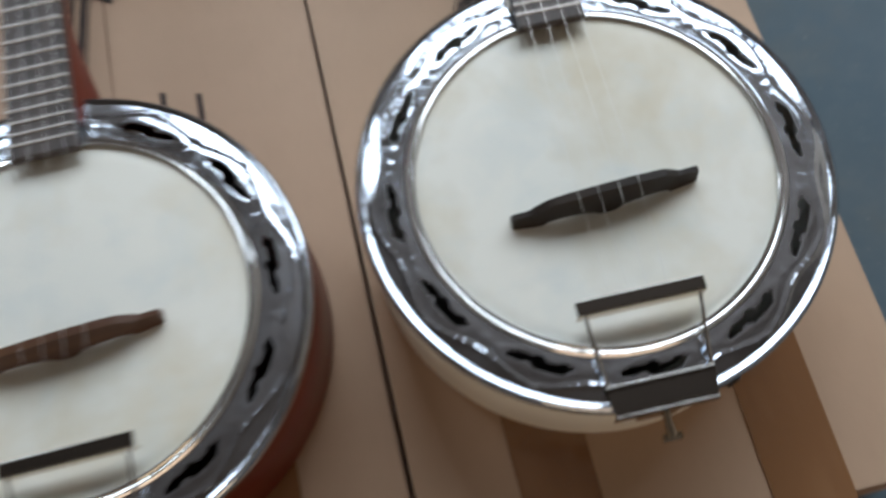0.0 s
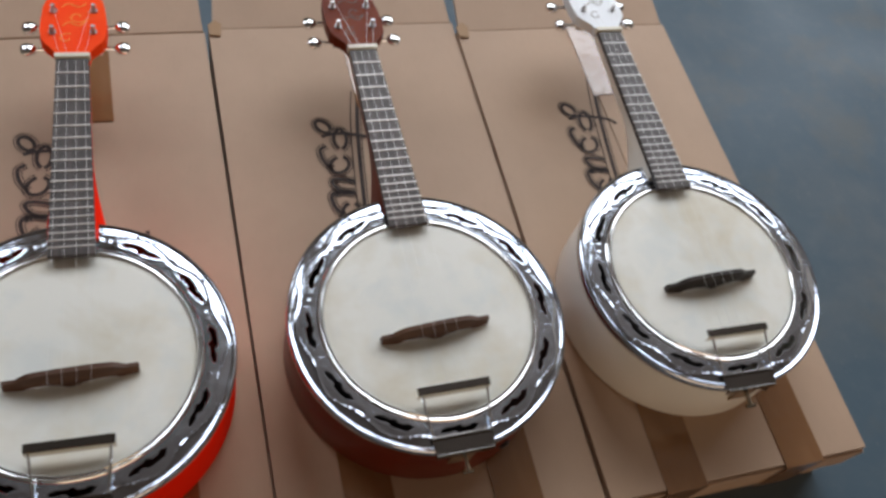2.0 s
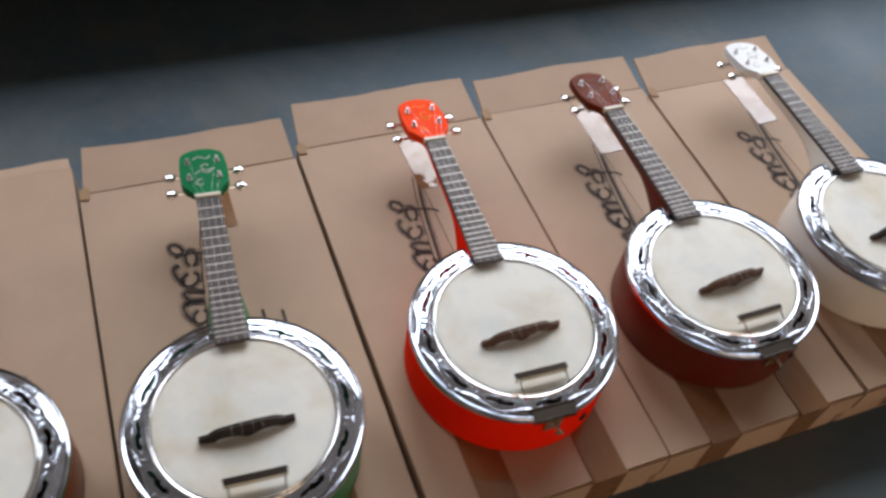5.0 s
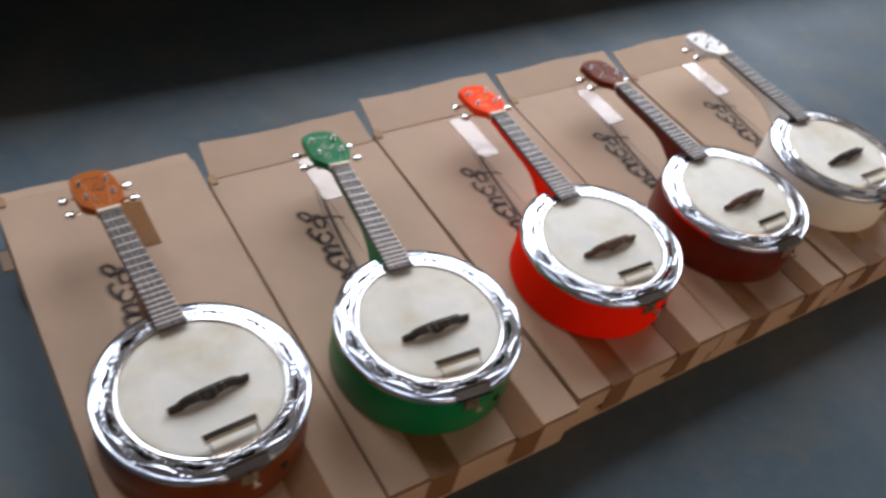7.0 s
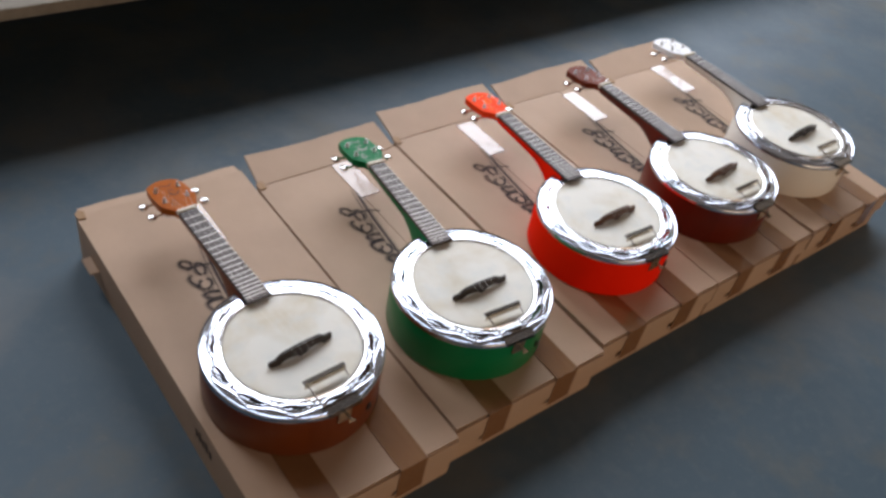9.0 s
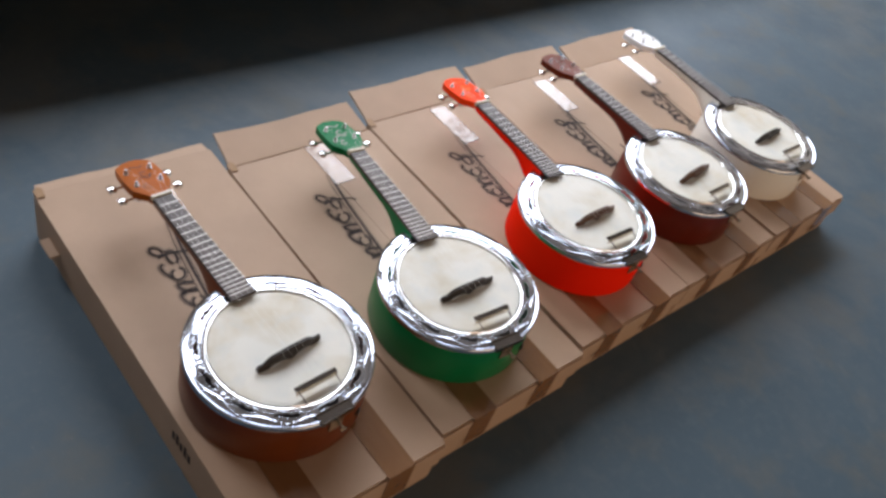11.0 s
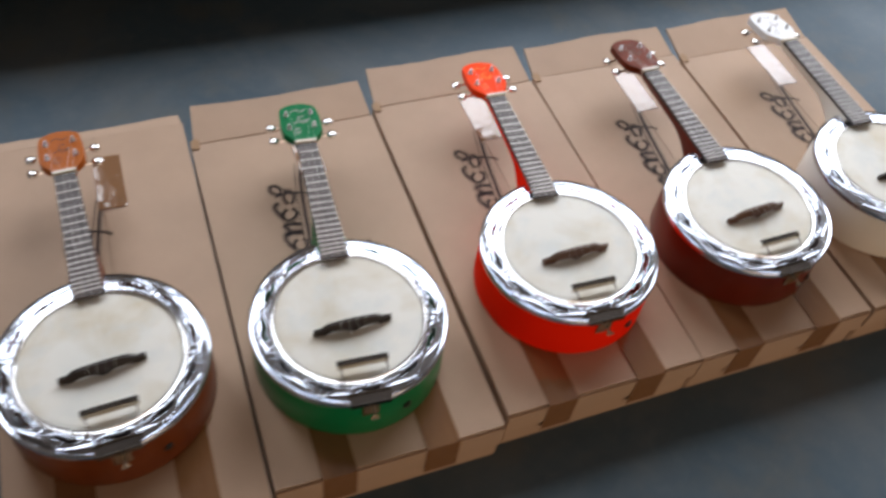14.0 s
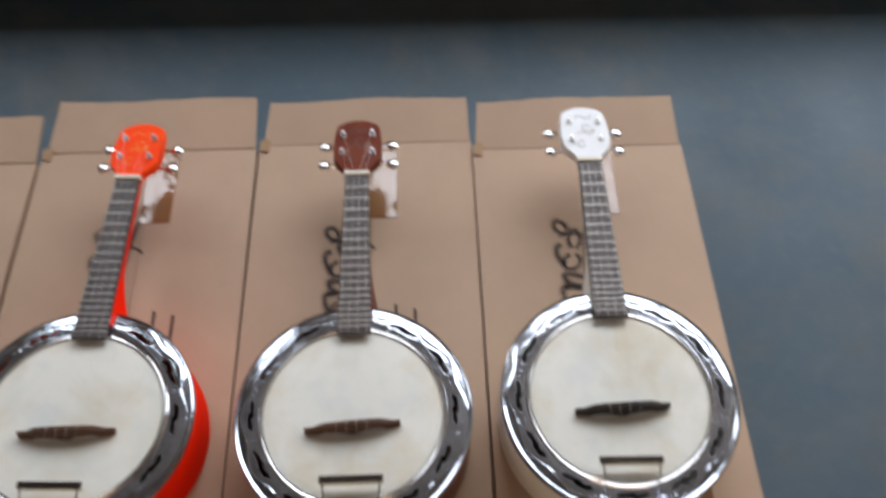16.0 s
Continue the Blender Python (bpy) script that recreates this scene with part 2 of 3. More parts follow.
tagged(part("wall_south", blocks((R_X0, FILL_X0, R_Y0 - 0.2, R_Y0, 0, R_Z), (FILL_X1, R_X1, R_Y0 - 0.2, R_Y0, 0, R_Z), (FILL_X0, FILL_X1, R_Y0 - 0.2, R_Y0, FILL_Z, R_Z)), M_WALL, smooth=False),
       "plain brownish plastered wall with an added opening for the warm fill", "wall", kind="structure")
(wx0, wx1, _), (wx2, wx3, _) = WINDOWS
tagged(part("wall_north", blocks(
    *((a, b, R_Y1, R_Y1 + 0.3, 0, R_Z) for a, b in ((R_X0, wx0), (wx1, wx2), (wx3, R_X1))),
    *((a, b, R_Y1, R_Y1 + 0.3, c, d) for a, b in ((wx0, wx1), (wx2, wx3)) for c, d in ((0, WIN_Z0), (WIN_Z1, R_Z)))), M_WALL, smooth=False),
    "plastered wall with two window openings", "wall", kind="structure")
for n, (x0, x1, bays) in enumerate(WINDOWS):
    win = thing(f"window_{n + 1}", "window with slim grey frame bars", "window", kind="structure")
    ya, yb = WIN_Y + 0.05, WIN_Y + 0.11
    part("window_frame", blocks((x0, x1, ya, yb, WIN_Z0, WIN_Z0 + 0.06), (x0, x1, ya, yb, WIN_Z1 - 0.06, WIN_Z1),
                                (x0, x0 + 0.06, ya, yb, WIN_Z0 + 0.06, WIN_Z1 - 0.06), (x1 - 0.06, x1, ya, yb, WIN_Z0 + 0.06, WIN_Z1 - 0.06)), M_FRAME, win, smooth=False)
    for i in range(1, bays):
        x = x0 + (x1 - x0) * i / bays
        part("mullion", blocks((x - 0.03, x + 0.03, ya + 0.005, yb - 0.005, WIN_Z0 + 0.06, WIN_Z1 - 0.06), bevel=0.004), M_FRAME, win, smooth=False)
    part("transom", blocks((x0 + 0.06, x1 - 0.06, ya + 0.01, yb - 0.01, 2.3, 2.34)), M_FRAME, win, smooth=False)

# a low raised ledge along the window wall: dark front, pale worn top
k = Mat("dark_brown_front", (0.016, 0.011, 0.008), 0.6, spec=0.2)
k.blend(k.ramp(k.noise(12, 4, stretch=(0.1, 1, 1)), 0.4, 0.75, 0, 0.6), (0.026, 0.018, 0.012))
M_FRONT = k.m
k = Mat("worn_stone_top", (0.2, 0.18, 0.145), 0.7)
k.blend(k.ramp(k.noise(35, 5), 0.42, 0.7, 0, 0.7), (0.12, 0.10, 0.078))
k.blend(k.ramp(k.noise(8, 3), 0.5, 0.7, 0, 0.5), (0.27, 0.25, 0.21))
k.bump(k.noise(50, 4), 0.3, 0.004)
M_STONE = k.m
ledge = thing("ledge", "low raised ledge with dark front and pale worn top", "ledge", kind="structure")
part("front_panel", blocks((R_X0, R_X1, 1.48, 1.52, 0.0, 0.230)), M_FRONT, ledge, "near-black brown front", smooth=False)
part("top", blocks((R_X0, R_X1, 0.99, R_Y1, 0.230, 0.255), bevel=0.004), M_STONE, ledge, "pale worn stone top", smooth=False)

# ---- cardboard boxes ----
BOX_TOP = 0.095
# left and right edge at the far end, drift of the near end, near and far y, the far end's crease
BOXES = (
    ("A", -0.812, -0.515, 0.002, -0.143, 0.576, 0.554),
    ("B", -0.500, -0.197, 0.003, -0.130, 0.574, 0.497),
    ("C", -0.181, 0.119, 0.008, -0.117, 0.601, 0.514),
    ("D", 0.135, 0.434, 0.005, -0.114, 0.597, 0.522),
    ("E", 0.446, 0.740, 0.008, -0.113, 0.585, 0.504),
)


# the end flap: how far its left side is cut back, the open gap at the crease, its slope
FLAPS = {"A": (0.010, 0.0006, -0.12), "B": (0.014, 0.0022, 0.20), "C": (0.014, 0.0022, 0.20), "D": (0.012, 0.0010, 0.20), "E": (0.010, 0.0010, 0.20)}


def swirl(cx, cy, r0, r1, a0, a1, steps=22):
    out = []
    for i in range(steps + 1):
        f = i / steps
        a = radians(a0 + (a1 - a0) * f)
        r = r0 + (r1 - r0) * f
        out.append((cx + r * math.cos(a), cy + r * math.sin(a)))
    return out


def box_print(parent, w, z, yn):
    """The printed mark on the lid: a bold looped ornament with a fine contour, a long tapering tail beside it, and two upright handling bars."""
    def oval(cx, cy, a, b, lean, a0, a1, steps=26):
        out = []
        for i in range(steps + 1):
            q = radians(a0 + (a1 - a0) * i / steps)
            u, v = a * math.cos(q), b * math.sin(q)
            out.append((cx + u * math.cos(lean) - v * math.sin(lean), cy + u * math.sin(lean) + v * math.cos(lean)))
        return out

    def bend(*knots, steps=8):
        """A smooth line through a few knots."""
        out = []
        ks = [knots[0], *knots, knots[-1]]
        for p0, p1, p2, p3 in zip(ks, ks[1:], ks[2:], ks[3:]):
            for i in range(steps):
                t = i / steps
                out.append(tuple(0.5 * (2 * b + (c - a) * t + (2 * a - 5 * b + 4 * c - d) * t * t + (3 * b - a - 3 * c + d) * t ** 3) for a, b, c, d in zip(p0, p1, p2, p3)))
        return out + [knots[-1]]

    def side(line, off):
        out = []
        for n, (x, y) in enumerate(line):
            (ax, ay), (bx, by) = line[max(n - 1, 0)], line[min(n + 1, len(line) - 1)]
            d = math.hypot(bx - ax, by - ay) or 1.0
            out.append((x - (by - ay) / d * off, y + (bx - ax) / d * off))
        return out

    def bold(bm, line, width, left=True, right=True, level=0.0):
        ribbon(bm, line, width, z + level, z + level + 0.0003)
        for go, off in ((left, width / 2 + 0.0021), (right, -width / 2 - 0.0021)):
            if go:
                ribbon(bm, side(line, off), 0.0010, z, z + 0.0002)

    def slim(line):
        return [(0.148 - (0.148 - x) * 0.78, y - 0.42 * (x - 0.118)) for x, y in line]

    # two curls and a bar that joins them to the tail
    bm = bmesh.new()
    bold(bm, slim(oval(0.096, 0.354, 0.0105, 0.0085, 0.2, -20, 330)), 0.0042, left=False)
    bold(bm, slim(oval(0.118, 0.344, 0.0085, 0.0155, -0.35, -60, 280)), 0.0042, left=False)
    ribbon(bm, bend((0.104, 0.349), (0.119, 0.352), (0.138, 0.350), (0.158, 0.344), (0.166, 0.337)), 0.0036, z + 0.0001, z + 0.0004)
    part("flourish_print", bm, M_INK, parent, "black printed flourish", smooth=False)
    # the long tail beside the word
    bm = bmesh.new()
    tail = bend((0.158, 0.412), (0.150, 0.372), (0.144, 0.330), (0.139, 0.285), (0.134, 0.235), (0.130, 0.190))
    bold(bm, tail, 0.0044, right=False)
    ribbon(bm, side(tail, -0.0078), 0.0014, z, z + 0.0003)
    part("tail_print", bm, M_INK, parent, "black printed tail", smooth=False)
    # leaning open loops in a row, each with an outer arm
    for n in range(4):
        bm = bmesh.new()
        cx, cy = 0.109 + 0.0015 * n, 0.304 - 0.031 * n
        q = 1.0 - 0.06 * n
        if n % 2 == 0:
            bold(bm, slim(oval(cx, cy, 0.0175 * q, 0.0085, 0.75, 70, 395)), 0.0041, left=False)
            bold(bm, slim(bend((cx - 0.014, cy + 0.022), (cx - 0.024, cy + 0.012), (cx - 0.022, cy - 0.002), (cx - 0.012, cy - 0.010))), 0.0041)
        else:
            bold(bm, slim(bend((cx + 0.016, cy + 0.014), (cx - 0.006, cy + 0.010), (cx - 0.018, cy + 0.002), (cx - 0.008, cy - 0.006), (cx + 0.012, cy - 0.001))), 0.0041)
            bold(bm, slim(bend((cx + 0.014, cy - 0.004), (cx - 0.012, cy - 0.010), (cx - 0.016, cy - 0.018))), 0.0044, right=False)
        part("ornament_print", bm, M_INK, parent, "black flowing printed ornament", smooth=False)
    for x, y1 in ((w - 0.105, yn + 0.365), (w - 0.080, yn + 0.358)):
        bm = bmesh.new()
        ribbon(bm, [(x, y1 - 0.075), (x, y1)], 0.0041, z, z + 0.0003)
        part("handling_bar_print", bm, M_INK, parent, "black printed bar", smooth=False)


def make_box(tag, xl, xr, drift, yn, yf, yc, seed, h=BOX_TOP):
    """Local frame: origin at the far left corner of the body on the floor, y along the box."""
    rnd = random.Random(seed)
    w = xr - xl
    turn = math.degrees(math.atan2(drift, yf - yn))
    box = thing("cardboard_box", "flat brown cardboard box sealed with packing tape, lying on the floor", "cardboard box", "row of boxes", at=pose(xl + drift * yf / (yf - yn), 0, 0, 0, 0, turn))
    t = 0.004
    xa, xb = -0.005, w + 0.006
    seam = w / 2 + 0.010
    # body: sides, ends, inner bottom
    part("side_panel", blocks((xa, xa + t, yn + 0.003, yc, 0, h - 0.0045), bevel=0.001), M_BOARD, box, smooth=False)
    part("side_panel", blocks((xb - t, xb, yn + 0.003, yc, 0, h - 0.0045), bevel=0.001), M_BOARD, box, smooth=False)
    part("front_panel", blocks((xa + t + 0.0005, xb - t - 0.0005, yn + 0.002, yn + 0.007, 0, h - 0.009), bevel=0.001), M_BOARD, box, smooth=False)
    part("back_panel", blocks((xa + t + 0.0005, xb - t - 0.0005, yc - 0.006, yc - 0.001, 0, h - 0.006), bevel=0.001), M_BOARD, box, smooth=False)
    part("bottom_panel", blocks((xa + t + 0.0005, xb - t - 0.0005, yn + 0.008, yc - 0.007, 0.001, 0.006)), M_BOARD, box, smooth=False)
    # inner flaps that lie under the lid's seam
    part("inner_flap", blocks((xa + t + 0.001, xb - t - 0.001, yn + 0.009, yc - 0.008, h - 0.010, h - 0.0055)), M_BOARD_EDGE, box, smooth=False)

    # the lid: one sheet, slit along its seam from the far end to under the instrument
    bm = bmesh.new()
    yl = yc - 0.0015
    prism(bm, [(xa, yn), (xb, yn), (xb, yl), (seam + 0.0007, yl), (seam + 0.0004, 0.09), (seam - 0.0004, 0.09), (seam - 0.0007, yl), (xa, yl)], h - 0.0042, h)
    for axis, lo, hi, cuts in (((1, 0, 0), xa, xb, 9), ((0, 1, 0), yn, yl, 18)):
        for i in range(1, cuts):
            bmesh.ops.bisect_plane(bm, geom=bm.verts[:] + bm.edges[:] + bm.faces[:], plane_co=Vector(axis) * (lo + (hi - lo) * i / cuts), plane_no=axis)
    for v in bm.verts:
        v.co.z -= 0.0016 * abs(noise.noise(Vector((v.co.x * 9 + seed * 3.1, v.co.y * 7, seed))))
        v.co.z += 0.0022 * math.exp(-((v.co.y - yn) / 0.02) ** 2) * noise.noise(Vector((v.co.x * 14 + seed * 5.7, 0, 2)))
    part("lid_flap", bm, M_BOARD, box)
    # the end flap folded out past the crease
    bm = bmesh.new()
    left, gap = FLAPS[tag][:2]
    outline = [(xa + left * 0.4, yc + gap), (xb - 0.002, yc + gap)]
    cuts = 14
    for i in range(cuts + 1):
        f = 1 - i / cuts
        outline.append((xa + left + f * (xb - 0.004 - xa - left), yf + 0.002 * math.sin(f * 7 + seed) + rnd.uniform(-0.001, 0.001)))
    prism(bm, outline, h - 0.006, h - 0.0018)
    for v in bm.verts:
        v.co.z += FLAPS[tag][2] * (v.co.y - yc) * (0.9 + 0.1 * math.sin(v.co.x * 11 + seed))
    part("end_flap", bm, M_BOARD, box, "end flap folded out flat")
    # near edge: a folded lip with gaps between the tape bands
    part("front_lip", blocks((xa, xb, yn - 0.0035, yn + 0.0005, h - 0.046 - rnd.uniform(0, 0.006), h - 0.0062), bevel=0.001), M_BOARD, box, smooth=False)

    # tape: two bands over the near edge, one on the seam at the far end
    for x0, x1 in ((0.055, 0.101), (0.196, 0.243)):
        y1 = yn + 0.125 + rnd.uniform(-0.006, 0.006)
        bm = blocks((x0, x1, yn - 0.0042, y1, h + 0.0003, h + 0.0009), (x0, x1, yn - 0.0048, yn - 0.0042, h - 0.07, h + 0.0009))
        part("tape_band", bm, M_TAPE, box, "glossy brown packing tape", smooth=False)
    part("tape_band", blocks((seam - 0.006, seam + 0.036, 0.386 + rnd.uniform(-0.004, 0.004), min(yc, 0.505) - 0.002, h + 0.0003, h + 0.0009)), M_TAPE, box, "glossy brown packing tape", smooth=False)
    box_print(box, w, h + 0.0002, yn)
    if tag == "A":
        bm = blocks((xa - 0.016, xa - 0.0005, 0.456, 0.498, h - 0.050, h - 0.046), bevel=0.001)
        part("side_tab", bm, M_BOARD, box, "loose flap end sticking out", smooth=False)
        bm = blocks(*((xa - 0.0006, xa - 0.0002, 0.03 + 0.011 * i, 0.036 + 0.011 * i, 0.045, 0.062 + 0.006 * (i % 2)) for i in range(5)))
        part("side_print", bm, M_INK, box, "faint row of black printed bars", smooth=False)
    # torn scrap at the crease's corner
    bm = bmesh.new()
    prism(bm, [(-0.004, yc - 0.012), (0.008, yc - 0.014), (0.011, yc + 0.004), (0.004, yc + 0.012), (-0.005, yc + 0.004)], h + 0.0006, h + 0.0024)
    part("torn_corner", bm, M_BOARD_EDGE, box, "torn brown cardboard corner", smooth=False)
    return box


for n, row in enumerate(BOXES):
    make_box(*row, seed=n + 1, h=BOX_TOP + (0.004 if row[0] == "E" else 0))

# ---- banjos ----
POT_R, FLANGE_R, HEAD_R = 0.1308, 0.1322, 0.0988
HEAD_Z, NUT_Y, BRIDGE_Y, SCALE = 0.0890, 0.319, -0.018, 0.337
BOARD_END, BOARD_Z = 0.0925, 0.0990


def flange_mesh():
    """The chrome flange: a dished ring with an embossed wavy line, twelve lipped slots with studs between them and a rolled outer edge."""
    steps, radii = 480, 22
    r0, r1 = HEAD_R + 0.0062, FLANGE_R
    bm = bmesh.new()
    grid = []
    for j in range(radii + 1):
        ring = []
        for i in range(steps):
            a = 2 * math.pi * i / steps
            r = r0 + (r1 - r0) * j / radii
            f = (r - r0) / (r1 - r0)
            z = HEAD_Z + 0.0002 - 0.0016 * f * f - 0.0022 * max(0.0, (f - 0.35) / 0.65) ** 2
            wave = 0.1216 + 0.0030 * math.cos(12 * a)
            z += 0.0008 * math.exp(-(((r - wave) / 0.0012) ** 2))
            # raised lips round the slots and small studs between them
            u = ((a / (2 * math.pi) * 12 + 0.5) % 1.0) - 0.5
            e = math.hypot(u / 0.34, (r - 0.1128 - 0.0009 * math.sin(u * 14)) / 0.0042)
            z += 0.0003 * math.exp(-(((e - 1.12) / 0.16) ** 2))
            d = math.hypot((0.5 - abs(u)) * 0.0592, r - 0.1120)
            z += 0.0005 * math.exp(-((d / 0.0021) ** 2))
            if f > 0.83:
                z += 0.0021 * math.sin((f - 0.83) / 0.17 * math.pi * 0.9)
            ring.append(bm.verts.new((r * math.cos(a), r * math.sin(a), z)))
        grid.append(ring)
    for j in range(radii):
        rm = r0 + (r1 - r0) * (j + 0.5) / radii
        for i in range(steps):
            a = 2 * math.pi * (i + 0.5) / steps
            u = ((a / (2 * math.pi) * 12 + 0.5) % 1.0) - 0.5
            centre = 0.1128 + 0.0009 * math.sin(u * 14)
            half = 0.0030 * math.sqrt(max(0.0, 1 - (u / 0.31) ** 2)) * (1 + 0.25 * math.cos(u * 30))
            if abs(u) < 0.31 and abs(rm - centre) < half:
                continue
            k = (i + 1) % steps
            bm.faces.new((grid[j][i], grid[j][k], grid[j + 1][k], grid[j + 1][i]))
    # outer skirt
    low = [bm.verts.new((v.co.x, v.co.y, v.co.z - 0.006)) for v in grid[-1]]
    for i in range(steps):
        k = (i + 1) % steps
        bm.faces.new((grid[-1][i], grid[-1][k], low[k], low[i]))
    return bm


def bridge_mesh():
    """A low arched bridge with two openings, thin on top and wider at its feet."""
    bm = bmesh.new()
    top, low = [], []
    n = 40
    for i in range(n + 1):
        x = -0.052 + 0.104 * i / n
        ax = abs(x)
        zt = 0.009 if ax > 0.041 else (0.009 + (0.041 - ax) / 0.009 * 0.0065 if ax > 0.032 else 0.0155 + 0.0020 * (1 - (ax / 0.032) ** 2))
        u = (ax - 0.0205) / 0.0155
        zl = 0.0072 * math.sqrt(max(0.0, 1 - u * u)) if abs(u) < 1 else 0.0
        half = 0.0025 + 0.0042 * (1 - (ax / 0.052) ** 2)
        top.append((x, zt, 0.0016 + 0.0006 * (ax < 0.04)))
        low.append((x, zl, half))
    rows = []
    for (x, zt, ht), (_, zl, hl) in zip(top, low):
        rows.append([bm.verts.new(p) for p in ((x, -hl - 0.001, zl), (x, hl, zl), (x, ht, zt), (x, -ht, zt))])
    for a, b in zip(rows, rows[1:]):
        for i in range(4):
            bm.faces.new((a[i], a[(i + 1) % 4], b[(i + 1) % 4], b[i]))
    bm.faces.new(rows[0])
    bm.faces.new(rows[-1])
    return bm


def neck_mesh():
    """The neck's wooden shaft, rounded underneath, with a heel that deepens at the pot."""
    bm = bmesh.new()
    rows = []
    n = 26
    for i in range(n + 1):
        f = i / n
        y = 0.112 + (NUT_Y - 0.112) * f
        half = 0.0195 - 0.0045 * f
        depth = 0.027 - 0.008 * f + 0.052 * max(0.0, 1 - f / 0.5) ** 2.0
        flare = 0.017 * max(0.0, 1 - f / 0.42) ** 1.6
        ring = []
        for j in range(13):
            a = math.pi * j / 12
            flat = math.sin(a) ** 0.7
            ring.append(bm.verts.new(((half + flare * min(1.0, 3 * math.sin(a))) * math.cos(a), y, BOARD_Z - 0.005 - depth * flat)))
        rows.append(ring)
    for a, b in zip(rows, rows[1:]):
        for j in range(12):
            bm.faces.new((a[j], a[j + 1], b[j + 1], b[j]))
        bm.faces.new((a[12], a[0], b[0], b[12]))
    bm.faces.new(rows[0])
    bm.faces.new(rows[-1])
    return bm


def headstock_mesh():
    outline = [(0.0152, 0.0), (0.0165, 0.008), (0.0255, 0.019), (0.0292, 0.026), (0.0302, 0.04), (0.0298, 0.058), (0.0282, 0.076), (0.0262, 0.087), (0.019, 0.0925), (0.010, 0.0965), (0.0, 0.0975)]
    outline = [(x * (1.06 if y > 0.015 else 1.0), y * 1.02) for x, y in outline]
    outline += [(-x, y) for x, y in outline[-2::-1]]
    bm = bmesh.new()
    prism(bm, outline, -0.013, 0.0, bevel=0.0015)
    return bm


def tuner(parent, x, y, side):
    """A machine head: post with bushing on the face, shaft and chrome button out at the side."""
    bm = bmesh.new()
    tube(bm, [(x, y, -0.001), (x, y, 0.0012)], 0.0038, 12)
    tube(bm, [(x, y, 0.0014), (x, y, 0.0045), (x, y, 0.0055), (x, y, 0.0080)], [0.0024, 0.0024, 0.0017, 0.0022], 12)
    t = part("tuner", bm, M_POST, parent, "chrome tuning machine")
    bm = bmesh.new()
    tube(bm, [(side * 0.024, y - 0.004, -0.019), (side * 0.043, y - 0.004, -0.019)], 0.002, 8)
    block(bm, min(side * 0.010, side * 0.026), max(side * 0.010, side * 0.026), y - 0.010, y + 0.004, -0.023, -0.0135, 0.001)
    part("gear_shaft", bm, M_CHROME2, t)
    bm = bmesh.new()
    rows = [(0.0, 0.0025), (0.002, 0.0052), (0.006, 0.0068), (0.010, 0.0064), (0.0125, 0.004)]
    tube(bm, [(side * (0.038 + d * 1.15), y - 0.004, -0.019) for d, _ in rows], [r * 1.25 for _, r in rows], 14)
    for v in bm.verts:
        v.co.z = -0.019 + (v.co.z + 0.019) * 0.62
    part("button", bm, M_CHROME2, t)


def pot_mesh():
    return lathe([(0, 0.002), (POT_R - 0.010, 0.002), (POT_R - 0.006, 0.0), (POT_R - 0.002, 0.0012), (POT_R, 0.005), (POT_R, HEAD_Z - 0.009), (POT_R - 0.001, HEAD_Z - 0.0065), (POT_R - 0.010, HEAD_Z - 0.0065), (POT_R - 0.010, 0.010), (0, 0.010)], 120)


